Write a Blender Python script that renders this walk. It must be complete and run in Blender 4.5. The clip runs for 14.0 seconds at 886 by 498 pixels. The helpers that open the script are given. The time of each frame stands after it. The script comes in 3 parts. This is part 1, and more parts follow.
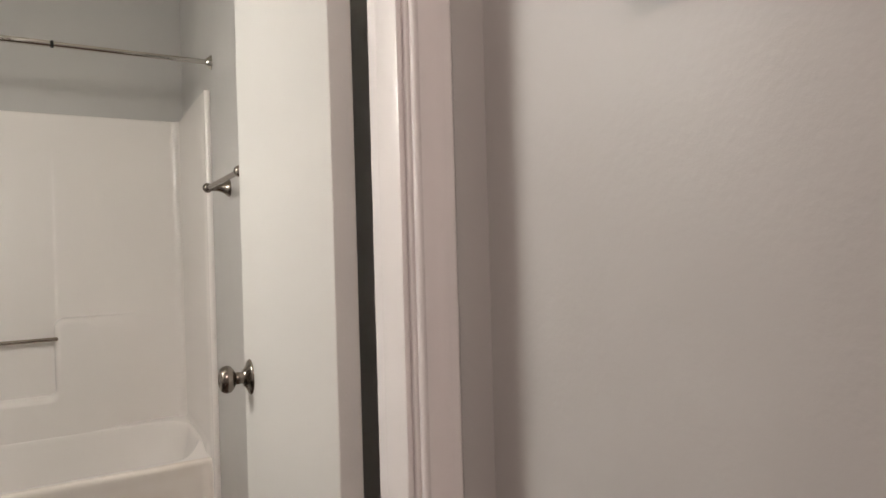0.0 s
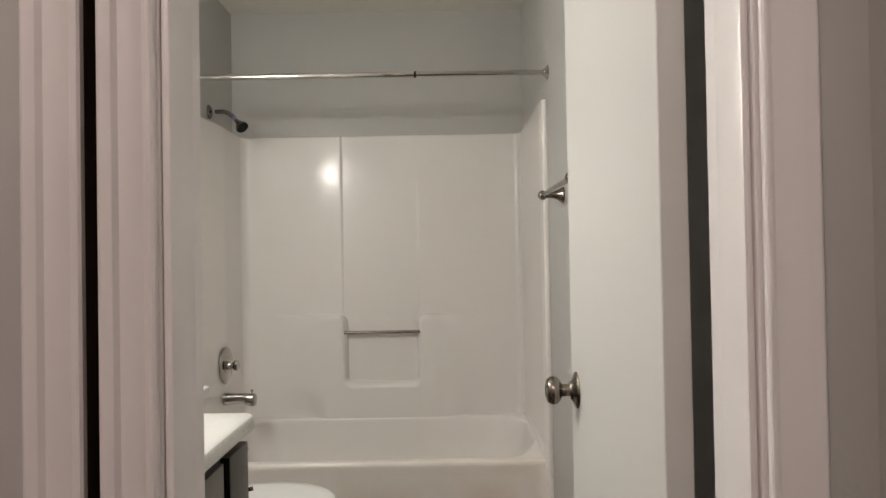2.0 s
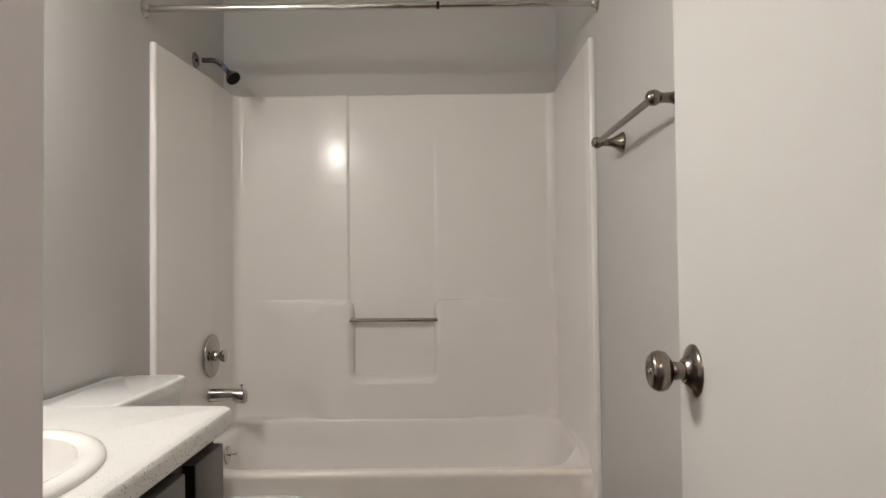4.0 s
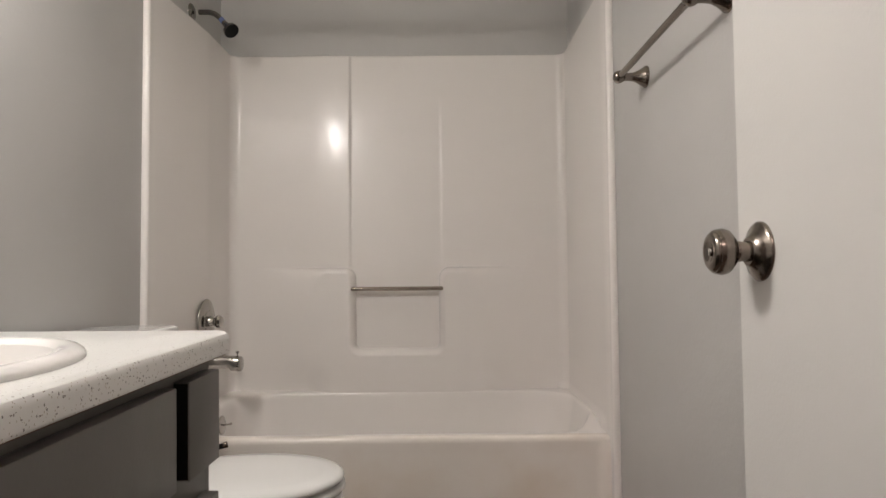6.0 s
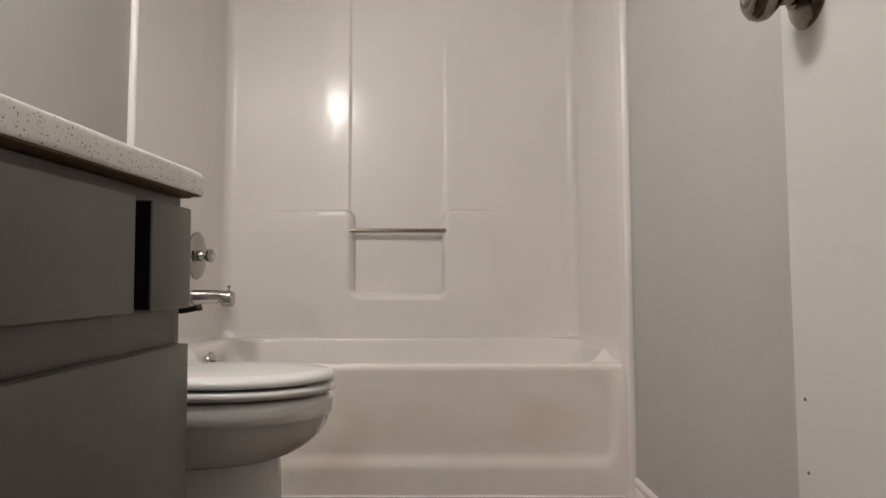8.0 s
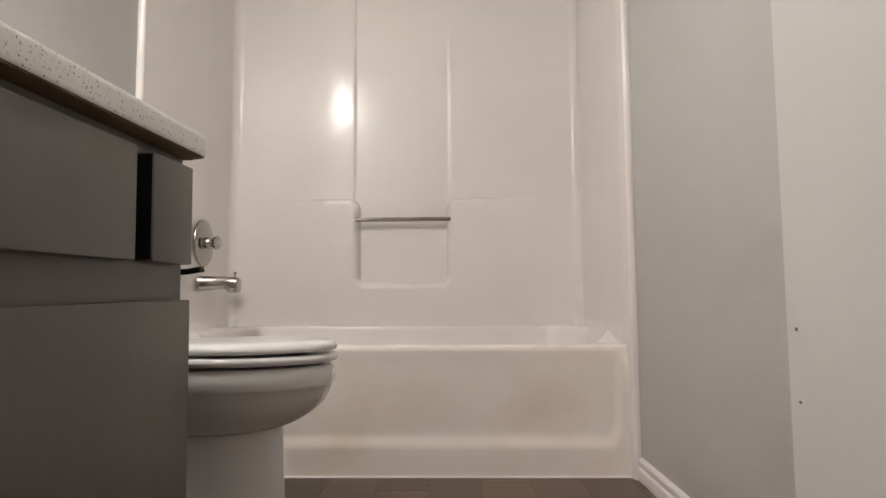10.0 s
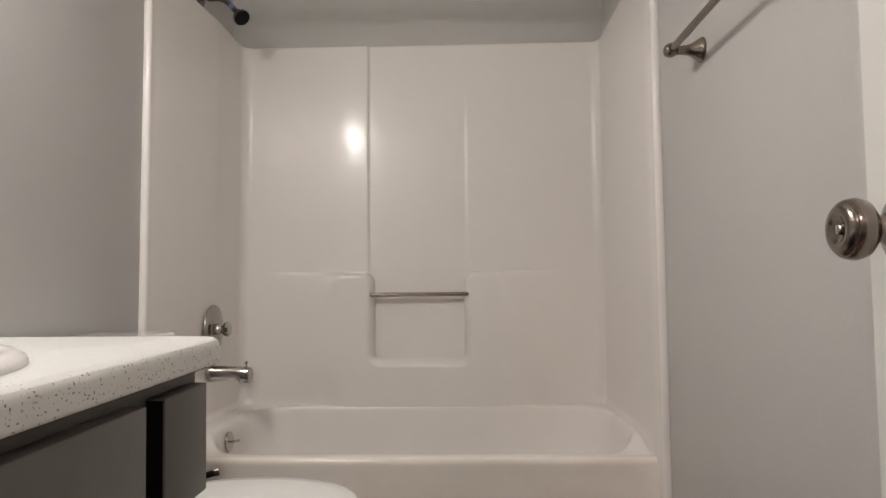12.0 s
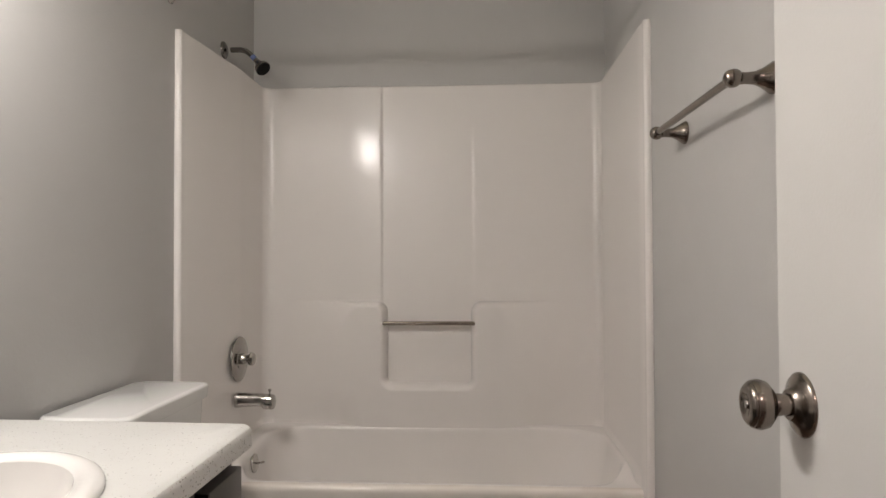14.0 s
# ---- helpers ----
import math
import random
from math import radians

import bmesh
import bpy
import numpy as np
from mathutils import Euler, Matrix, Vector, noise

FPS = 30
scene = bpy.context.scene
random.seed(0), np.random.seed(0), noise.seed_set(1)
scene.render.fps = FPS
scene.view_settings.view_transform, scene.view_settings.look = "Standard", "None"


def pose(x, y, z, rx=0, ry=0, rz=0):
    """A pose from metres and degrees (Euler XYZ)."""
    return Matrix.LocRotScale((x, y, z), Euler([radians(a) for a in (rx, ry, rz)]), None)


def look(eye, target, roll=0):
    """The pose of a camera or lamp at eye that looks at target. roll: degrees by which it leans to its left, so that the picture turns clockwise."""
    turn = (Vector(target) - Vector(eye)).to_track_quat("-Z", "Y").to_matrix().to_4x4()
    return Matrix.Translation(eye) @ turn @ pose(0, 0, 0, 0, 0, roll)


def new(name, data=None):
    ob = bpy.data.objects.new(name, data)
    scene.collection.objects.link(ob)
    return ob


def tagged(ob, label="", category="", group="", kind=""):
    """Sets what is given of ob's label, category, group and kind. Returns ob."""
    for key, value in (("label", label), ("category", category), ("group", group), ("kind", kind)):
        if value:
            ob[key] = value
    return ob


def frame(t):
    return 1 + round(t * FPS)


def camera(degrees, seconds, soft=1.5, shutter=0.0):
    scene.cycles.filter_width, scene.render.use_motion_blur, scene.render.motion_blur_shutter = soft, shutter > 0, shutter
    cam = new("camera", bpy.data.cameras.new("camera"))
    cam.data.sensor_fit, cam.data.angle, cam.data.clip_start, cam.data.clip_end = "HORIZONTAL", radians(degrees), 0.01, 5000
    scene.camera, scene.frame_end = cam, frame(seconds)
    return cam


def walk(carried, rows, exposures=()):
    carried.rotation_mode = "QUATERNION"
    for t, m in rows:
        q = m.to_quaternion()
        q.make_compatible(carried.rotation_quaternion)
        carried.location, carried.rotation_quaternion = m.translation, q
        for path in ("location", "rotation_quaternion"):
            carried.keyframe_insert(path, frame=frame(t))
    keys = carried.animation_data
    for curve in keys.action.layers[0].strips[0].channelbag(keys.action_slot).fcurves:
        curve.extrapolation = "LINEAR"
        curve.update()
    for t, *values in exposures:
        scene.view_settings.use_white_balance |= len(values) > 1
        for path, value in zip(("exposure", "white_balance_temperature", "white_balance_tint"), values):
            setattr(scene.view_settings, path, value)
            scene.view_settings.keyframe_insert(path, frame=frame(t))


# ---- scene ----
cam = camera(69.7, 14.0)
PATH = [
    (0, (1.031, -2.752, 1.243), (2.035, -1.023, 1.238), -1.6),
    (0.5, (1.086, -2.72, 1.257), (1.556, -0.776, 1.264), -1.4),
    (1, (1.085, -2.721, 1.264), (1.178, -0.723, 1.283), -1.4),
    (1.5, (1.073, -2.713, 1.263), (1.104, -0.714, 1.286), -1.1),
    (2, (1.079, -2.682, 1.258), (1.084, -0.682, 1.285), -1.0),
    (2.5, (1.045, -2.57, 1.241), (1.034, -0.57, 1.273), -0.9),
    (2.7, (1.026, -2.508, 1.225), (1.013, -0.508, 1.257), -0.8),
    (4.8, (0.98, -2.174, 1.064), (0.978, -0.175, 1.12), -0.6),
    (5, (0.968, -2.165, 1.045), (0.969, -0.165, 1.102), -0.6),
    (5.5, (0.944, -2.133, 0.972), (0.964, -0.134, 1.038), -0.7),
    (6, (0.947, -2.112, 0.931), (0.958, -0.114, 1.013), -0.5),
    (6.5, (0.958, -2.093, 0.869), (0.957, -0.095, 0.962), -0.5),
    (7, (0.963, -2.066, 0.783), (0.96, -0.069, 0.893), -0.4),
    (7.5, (0.968, -2.013, 0.684), (0.961, -0.017, 0.806), -0.4),
    (8, (0.962, -1.972, 0.619), (0.951, 0.024, 0.755), -0.1),
    (8.2, (0.967, -1.973, 0.585), (0.95, 0.022, 0.725), -0.4),
    (10.3, (0.985, -1.978, 0.528), (0.941, 0.015, 0.697), -0.35),
    (10.5, (0.987, -1.985, 0.589), (0.941, 0.008, 0.753), -0.4),
    (11, (0.983, -1.989, 0.734), (0.933, 0.005, 0.885), -0.4),
    (11.5, (0.969, -1.961, 0.838), (0.913, 0.033, 0.976), -0.5),
    (12, (0.933, -1.906, 0.906), (0.876, 0.09, 1.023), -0.5),
    (12.5, (0.909, -1.829, 0.963), (0.839, 0.167, 1.063), -0.4),
    (13, (0.894, -1.818, 1.019), (0.79, 0.178, 1.098), -0.3),
    (13.5, (0.93, -1.908, 1.079), (0.804, 0.087, 1.138), -0.2),
    (14, (0.974, -2.082, 1.138), (0.865, -0.085, 1.178), -0.2),
]
EXPOSURES = [(0.0, 0.27, 6550, 7), (0.5, 0.15, 6500, 5), (1.5, 0.14, 6500, 5), (2.7, 0.09, 6500, 6), (5.0, 0.09, 6500, 9), (6.0, 0.13, 6500, 10), (7.0, 0.15, 6500, 10), (8.0, 0.21, 6500, 10),
             (10.5, 0.48, 6500, 10), (11.0, 0.41, 6500, 10), (11.5, 0.27, 6500, 10), (12.0, 0.13, 6500, 10), (12.5, 0.09, 6500, 10), (13.0, 0.05, 6500, 10), (14.0, 0.02, 6500, 10)]
walk(cam, [(t, look(eye, target, roll)) for t, eye, target, roll in PATH], EXPOSURES)

# ---- world and light levels ----
world = bpy.data.worlds.new("world")
world.use_nodes = True
world.node_tree.nodes["Background"].inputs[0].default_value = (0.02, 0.02, 0.02, 1)
world.node_tree.nodes["Background"].inputs[1].default_value = 0.2
scene.world = world
BULB_POWER = 69.0
HALL_POWER = 78.0


# ---- materials ----
def shader(name, colour, rough=0.5, metal=0.0, var=0.06, scale=6.0, bump=0.0, bump_scale=300.0, second=None, second_scale=1.5,
           second_low=0.5, second_high=0.75, coat=0.0, coat_rough=0.03, spec=0.5, stretch=(1, 1, 1), rough_var=0.0):
    """A principled material: two scales of colour variation, fine relief, uneven gloss."""
    m = bpy.data.materials.new(name)
    m.use_nodes = True
    n, l = m.node_tree.nodes, m.node_tree.links
    b = n["Principled BSDF"]
    co = n.new("ShaderNodeTexCoord")
    mp = n.new("ShaderNodeMapping")
    mp.inputs["Scale"].default_value = stretch
    l.new(co.outputs["Object"], mp.inputs[0])
    n1 = n.new("ShaderNodeTexNoise")
    n1.inputs["Scale"].default_value, n1.inputs["Detail"].default_value = scale, 6
    l.new(mp.outputs[0], n1.inputs["Vector"])
    mix = n.new("ShaderNodeMix")
    mix.data_type = "RGBA"
    dark = [c * (1 - var) for c in colour]
    light = [min(1, c * (1 + var)) for c in colour]
    mix.inputs[6].default_value, mix.inputs[7].default_value = (*dark, 1), (*light, 1)
    l.new(n1.outputs[0], mix.inputs[0])
    out = mix.outputs[2]
    if second:
        n2 = n.new("ShaderNodeTexNoise")
        n2.inputs["Scale"].default_value, n2.inputs["Detail"].default_value = second_scale, 4
        l.new(mp.outputs[0], n2.inputs["Vector"])
        ramp = n.new("ShaderNodeMapRange")
        ramp.inputs[1].default_value, ramp.inputs[2].default_value = second_low, second_high
        l.new(n2.outputs[0], ramp.inputs[0])
        mix2 = n.new("ShaderNodeMix")
        mix2.data_type = "RGBA"
        l.new(ramp.outputs[0], mix2.inputs[0])
        l.new(out, mix2.inputs[6])
        mix2.inputs[7].default_value = (*second, 1)
        out = mix2.outputs[2]
    l.new(out, b.inputs["Base Color"])
    b.inputs["Roughness"].default_value = rough
    if rough_var:
        rr = n.new("ShaderNodeMapRange")
        rr.inputs[3].default_value, rr.inputs[4].default_value = rough - rough_var, rough + rough_var
        n3 = n.new("ShaderNodeTexNoise")
        n3.inputs["Scale"].default_value, n3.inputs["Detail"].default_value = scale * 3, 5
        l.new(mp.outputs[0], n3.inputs["Vector"])
        l.new(n3.outputs[0], rr.inputs[0])
        l.new(rr.outputs[0], b.inputs["Roughness"])
    b.inputs["Metallic"].default_value = metal
    b.inputs["Coat Weight"].default_value = coat
    b.inputs["Coat Roughness"].default_value = coat_rough
    b.inputs["Specular IOR Level"].default_value = spec
    if bump:
        nb = n.new("ShaderNodeTexNoise")
        nb.inputs["Scale"].default_value, nb.inputs["Detail"].default_value = bump_scale, 3
        l.new(co.outputs["Object"], nb.inputs["Vector"])
        bp = n.new("ShaderNodeBump")
        bp.inputs["Strength"].default_value, bp.inputs["Distance"].default_value = bump, 0.002
        l.new(nb.outputs[0], bp.inputs["Height"])
        l.new(bp.outputs[0], b.inputs["Normal"])
    return m


def glow(name, colour, strength):
    m = bpy.data.materials.new(name)
    m.use_nodes = True
    b = m.node_tree.nodes["Principled BSDF"]
    b.inputs["Base Color"].default_value = (0.9, 0.9, 0.88, 1)
    b.inputs["Emission Color"].default_value = (*colour, 1)
    b.inputs["Emission Strength"].default_value = strength
    return m


def speckled(name, share, pale, white):
    """White laminate with small dark and brown flecks; share: how many, pale: how faint."""
    m = shader(name, white, rough=0.28, var=0.03, scale=30, bump=0.05, bump_scale=500)
    n, l = m.node_tree.nodes, m.node_tree.links
    b = n["Principled BSDF"]
    base = b.inputs["Base Color"].links[0].from_socket
    co = n["Texture Coordinate"]
    for scale, cut, colour, thin in ((240, 0.24, (0.20, 0.17, 0.14), (1.0, 0.5, 1.0)), (330, 0.26, (0.42, 0.36, 0.28), (0.7, 1.0, 0.6)),
                                     (160, 0.18, (0.10, 0.085, 0.07), (1.0, 1.0, 0.6))):
        mp = n.new("ShaderNodeMapping")
        mp.inputs["Scale"].default_value = thin
        mp.inputs["Rotation"].default_value = (scale * 0.1, scale * 0.07, scale * 0.13)
        l.new(co.outputs["Object"], mp.inputs[0])
        v = n.new("ShaderNodeTexVoronoi")
        v.inputs["Scale"].default_value = scale
        l.new(mp.outputs[0], v.inputs["Vector"])
        less = n.new("ShaderNodeMath")
        less.operation = "LESS_THAN"
        less.inputs[1].default_value = cut
        l.new(v.outputs["Distance"], less.inputs[0])
        sep = n.new("ShaderNodeSeparateColor")
        l.new(v.outputs["Color"], sep.inputs[0])
        some = n.new("ShaderNodeMath")
        some.operation = "LESS_THAN"
        some.inputs[1].default_value = share
        l.new(sep.outputs[0], some.inputs[0])
        both = n.new("ShaderNodeMath")
        both.operation = "MULTIPLY"
        l.new(less.outputs[0], both.inputs[0])
        l.new(some.outputs[0], both.inputs[1])
        mix = n.new("ShaderNodeMix")
        mix.data_type = "RGBA"
        l.new(both.outputs[0], mix.inputs[0])
        l.new(base, mix.inputs[6])
        mix.inputs[7].default_value = (*[c + (0.76 - c) * pale for c in colour], 1)
        base = mix.outputs[2]
    l.new(base, b.inputs["Base Color"])
    return m


WALL = shader("wall_paint", (0.490, 0.480, 0.467), rough=0.46, var=0.025, scale=4, bump=0.22, bump_scale=95, rough_var=0.06)
CEILING = shader("ceiling_paint", (0.72, 0.70, 0.62), rough=0.8, var=0.04, scale=5, bump=0.5, bump_scale=90)
TRIM = shader("trim_paint", (0.79, 0.757, 0.748), rough=0.35, var=0.02, scale=9, bump=0.06, bump_scale=60)
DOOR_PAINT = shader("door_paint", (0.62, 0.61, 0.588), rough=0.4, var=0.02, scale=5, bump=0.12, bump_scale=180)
ACRYLIC = shader("fibreglass_gelcoat", (0.80, 0.765, 0.735), rough=0.36, spec=0.32, coat=0.62, coat_rough=0.165, var=0.02, scale=3, bump=0.045, bump_scale=16, rough_var=0.0)
APRON = shader("yellowed_gelcoat", (0.82, 0.765, 0.705), rough=0.26, var=0.03, scale=4, second=(0.66, 0.55, 0.43), second_scale=2.6,
               second_low=0.52, second_high=0.95, bump=0.02, bump_scale=14)
CERAMIC = shader("toilet_china", (0.76, 0.76, 0.745), rough=0.07, var=0.012, scale=5, coat=0.3)
SEAT = shader("seat_plastic", (0.78, 0.78, 0.765), rough=0.14, var=0.012, scale=6)
SINK = shader("sink_enamel", (0.79, 0.77, 0.745), rough=0.1, var=0.012, scale=5, coat=0.2)
CABINET = shader("cabinet_paint", (0.120, 0.112, 0.101), rough=0.42, var=0.08, scale=7, bump=0.08, bump_scale=160, stretch=(1, 1, 0.3), rough_var=0.06)
# near-black for the vanity's gaps and recesses: their shade as colour
CABINET_SHADE = shader("cabinet_shade", (0.012, 0.011, 0.010), rough=0.9, var=0.1, spec=0.1)
# one laminate twice: top's flecks paled for glare, edge white raised for light
LAMINATE_GLARE = speckled("laminate_top_glare", 0.12, 0.35, (0.66, 0.655, 0.632))
LAMINATE_EDGE_LIT = speckled("laminate_edge_lit", 0.30, 0.12, (0.80, 0.79, 0.765))
PARTICLE = shader("particle_board", (0.15, 0.095, 0.05), rough=0.85, var=0.3, scale=160, bump=0.4, bump_scale=400)
CHROME = shader("chrome", (0.50, 0.48, 0.455), rough=0.08, metal=1.0, var=0.03, scale=20, rough_var=0.03)
NICKEL = shader("satin_nickel", (0.25, 0.218, 0.19), rough=0.21, metal=1.0, var=0.06, scale=25, stretch=(1, 1, 6), rough_var=0.05)
STEEL = shader("brushed_steel", (0.36, 0.33, 0.29), rough=0.09, metal=1.0, var=0.05, scale=30)
# niche bar: dark reflections are put into its base colour
BAR_STEEL = shader("steel_dark_reflection", (0.34, 0.30, 0.26), rough=0.12, metal=1.0, var=0.08, scale=30)
PLASTIC = shader("beige_plastic", (0.50, 0.47, 0.38), rough=0.45, var=0.03)
RUBBER = shader("dark_rubber", (0.010, 0.010, 0.010), rough=0.7, var=0.2, scale=40, spec=0.15)
# PLATE and DARK_CHROME: chrome, its dark reflections put into the base colour
PLATE = shader("chrome_dark_reflection", (0.36, 0.34, 0.315), rough=0.14, metal=1.0, var=0.06, scale=14)
DARK_CHROME = shader("dark_chrome", (0.24, 0.225, 0.21), rough=0.16, metal=1.0, var=0.05, scale=20)
TAPE = shader("blue_tape", (0.12, 0.16, 0.34), rough=0.4, var=0.1)
VOID = shader("gap_shade_brown", (0.060, 0.032, 0.020), rough=0.9, var=0.3, scale=30, stretch=(1, 1, 0.1))
GROUT = shader("floor_joint", (0.05, 0.035, 0.025), rough=0.8, var=0.1)
MIRROR = shader("mirror_silver", (0.9, 0.9, 0.9), rough=0.01, metal=1.0, var=0.0)
BULB = glow("bulb_glow", (1.0, 0.94, 0.895), BULB_POWER)
HALL_GLASS = glow("hall_lamp_glow", (1.0, 0.80, 0.75), HALL_POWER)


def plank_material():
    m = shader("vinyl_plank", (0.115, 0.072, 0.048), rough=0.4, var=0.35, scale=9, stretch=(0.6, 12, 1), second=(0.07, 0.045, 0.03), second_scale=3,
               bump=0.1, bump_scale=200)
    n, l = m.node_tree.nodes, m.node_tree.links
    b = n["Principled BSDF"]
    src = b.inputs["Base Color"].links[0].from_socket
    info = n.new("ShaderNodeObjectInfo")
    mr = n.new("ShaderNodeMapRange")
    mr.inputs[3].default_value, mr.inputs[4].default_value = 0.75, 1.25
    l.new(info.outputs["Random"], mr.inputs[0])
    hs = n.new("ShaderNodeHueSaturation")
    l.new(mr.outputs[0], hs.inputs["Value"])
    l.new(src, hs.inputs["Color"])
    l.new(hs.outputs[0], b.inputs["Base Color"])
    return m


PLANK = plank_material()


# ---- building helpers ----
def mesh_of(name, bm, material, smooth=False):
    bmesh.ops.recalc_face_normals(bm, faces=bm.faces)
    me = bpy.data.meshes.new(name)
    bm.to_mesh(me)
    bm.free()
    if smooth:
        for p in me.polygons:
            p.use_smooth = True
        if smooth != "all":
            me.set_sharp_from_angle(angle=radians(smooth if smooth is not True else 40))
    if material:
        me.materials.append(material)
    return me


def part(name, bm, material, parent=None, label="", smooth=False):
    """Link a bmesh as ONE mesh object under a thing or a part."""
    ob = new(name, mesh_of(name, bm, material, smooth))
    if parent:
        ob.parent = parent
        ob.matrix_parent_inverse = parent.matrix_basis.inverted()
    if label:
        tagged(ob, label)
    return ob


def thing(name, label, category, at=(0, 0, 0), group="", kind=""):
    ob = new(name)
    ob.location = at
    ob.empty_display_size = 0.05
    return tagged(ob, label, category, group, kind)


def box(x0, y0, z0, x1, y1, z1, bevel=0.0, segs=2):
    bm = bmesh.new()
    bmesh.ops.create_cube(bm, size=1, matrix=Matrix.LocRotScale(((x0 + x1) / 2, (y0 + y1) / 2, (z0 + z1) / 2), None, (x1 - x0, y1 - y0, z1 - z0)))
    if bevel:
        bmesh.ops.bevel(bm, geom=bm.edges[:], offset=bevel, segments=segs, affect="EDGES", profile=0.5)
    return bm


def join(*bms):
    out = bmesh.new()
    for b in bms:
        me = bpy.data.meshes.new("tmp")
        b.to_mesh(me)
        b.free()
        out.from_mesh(me)
        bpy.data.meshes.remove(me)
    return out


def loft(rings, closed=True, cap0=False, cap1=False):
    bm = bmesh.new()
    vs = [[bm.verts.new(p) for p in r] for r in rings]
    for a, b in zip(vs, vs[1:]):
        k = len(a)
        for i in range(k if closed else k - 1):
            j = (i + 1) % k
            bm.faces.new((a[i], a[j], b[j], b[i]))
    if cap0:
        bm.faces.new(vs[0][::-1])
    if cap1:
        bm.faces.new(vs[-1])
    return bm


def lathe(profile, axis, base, segs=32, scale2=1.0):
    """Turn (radius, height) pairs about an axis through base."""
    q = Vector((0, 0, 1)).rotation_difference(Vector(axis)).to_matrix()
    rings = []
    for r, h in profile:
        rings.append([Vector(base) + q @ Vector((max(r, 1e-4) * math.cos(a), max(r, 1e-4) * scale2 * math.sin(a), h))
                      for a in (2 * math.pi * i / segs for i in range(segs))])
    return loft(rings, True, True, True)


def tube(points, radius, segs=16, caps=True):
    """A round bar along a line of points; radius may be a list."""
    pts = [Vector(p) for p in points]
    rad = radius if isinstance(radius, (list, tuple)) else [radius] * len(pts)
    rings, up = [], None
    for i, p in enumerate(pts):
        d = (pts[min(i + 1, len(pts) - 1)] - pts[max(i - 1, 0)]).normalized()
        if up is None:
            up = d.orthogonal().normalized()
        up = (up - d * up.dot(d)).normalized()
        side = d.cross(up)
        rings.append([p + rad[i] * (math.cos(a) * up + math.sin(a) * side) for a in (2 * math.pi * k / segs for k in range(segs))])
    return loft(rings, True, caps, caps)


def sstep(a, b, x):
    t = max(0.0, min(1.0, (x - a) / (b - a)))
    return t * t * (3 - 2 * t)


def round_rect(x0, x1, y0, y1, r, z, corner=10, side=14):
    """A rounded rectangle, with as many points whatever its radius. z: a number or a function of (x, y)."""
    pts = []
    cs = [(x1 - r, y1 - r, 0), (x0 + r, y1 - r, 90), (x0 + r, y0 + r, 180), (x1 - r, y0 + r, 270)]
    arcs = [[(cx + r * math.cos(radians(a0 + 90 * k / corner)), cy + r * math.sin(radians(a0 + 90 * k / corner))) for k in range(corner + 1)] for cx, cy, a0 in cs]
    for i in range(4):
        pts += arcs[i]
        (ax, ay), (bx, by) = arcs[i][-1], arcs[(i + 1) % 4][0]
        pts += [(ax + (bx - ax) * k / side, ay + (by - ay) * k / side) for k in range(1, side)]
    return [(x, y, z(x, y) if callable(z) else z) for x, y in pts]


# ---- the room's measures ----
XW = -0.026           # left wall's face
XR = 1.530            # right wall's face
YB = 0.708            # back wall's face above the surround
YD = -1.90            # door wall, bathroom side
YH = -2.02            # door wall, hall side
ZC = 2.578            # ceiling
JL, JR = 0.786, 1.408  # jamb faces of the door opening
DOOR_H = 2.04
HX0, HY0 = -0.60, -4.30  # far sides of the hall


# ---- setting ----
def structure(name, bm, mat, label, smooth=False):
    return tagged(part(name, bm, mat, None, label, smooth), category=name.split("_")[0], kind="structure")


structure("wall_left", box(-0.12, YH, 0, XW, YB + 0.12, ZC), WALL, "pale grey painted wall with faint roller texture")
structure("wall_right", box(XR, HY0, 0, XR + 0.12, YB + 0.12, ZC), WALL, "pale grey painted wall running from hall into bathroom")
structure("wall_back", box(XW, YB, 0, XR, YB + 0.12, ZC), WALL, "pale grey painted wall above the shower surround")
JT = 0.018
# the door wall: right sliver, header, piece behind the gap, left run
structure("wall_door", join(
    box(JR + JT, YH, 0, XR, YD, ZC),
    box(JL - JT, YH, DOOR_H + JT, JR + JT, YD, ZC),
    box(0.750, YH, 0, JL - JT, YD, ZC),
    box(HX0, YH, 0, 0.690, YD, ZC)), WALL, "pale grey painted wall pierced by the doorway")
# added dark lining: the gap's shade is put into its brown
structure("wall_gap_stud", join(box(0.690, YH + 0.004, 0.0, 0.7065, YD, ZC - 0.02), box(0.7305, YH + 0.004, 0.0, 0.750, YD, ZC - 0.02), box(0.7065, YD - 0.02, 0.0, 0.7305, YD, ZC - 0.02)), VOID, "dark brown lining, shade of a narrow gap put in its colour")
structure("wall_hall_left", box(HX0 - 0.12, HY0, 0, HX0, YD, ZC), WALL, "pale grey painted hall wall")
structure("wall_hall_end", box(HX0 - 0.12, HY0 - 0.12, 0, XR + 0.12, HY0, ZC), WALL, "pale grey painted wall closing the hall")
structure("ceiling", box(-0.12, YH, ZC, XR + 0.12, YB + 0.12, ZC + 0.1), CEILING, "cream textured bathroom ceiling")
structure("ceiling_hall", box(HX0 - 0.12, HY0 - 0.12, ZC, XR + 0.12, YH, ZC + 0.1), CEILING, "cream textured hall ceiling")
floor = structure("floor", box(HX0 - 0.12, HY0 - 0.12, -0.12, XR + 0.12, YB + 0.12, -0.004), GROUT, "dark brown wood-look vinyl plank floor")


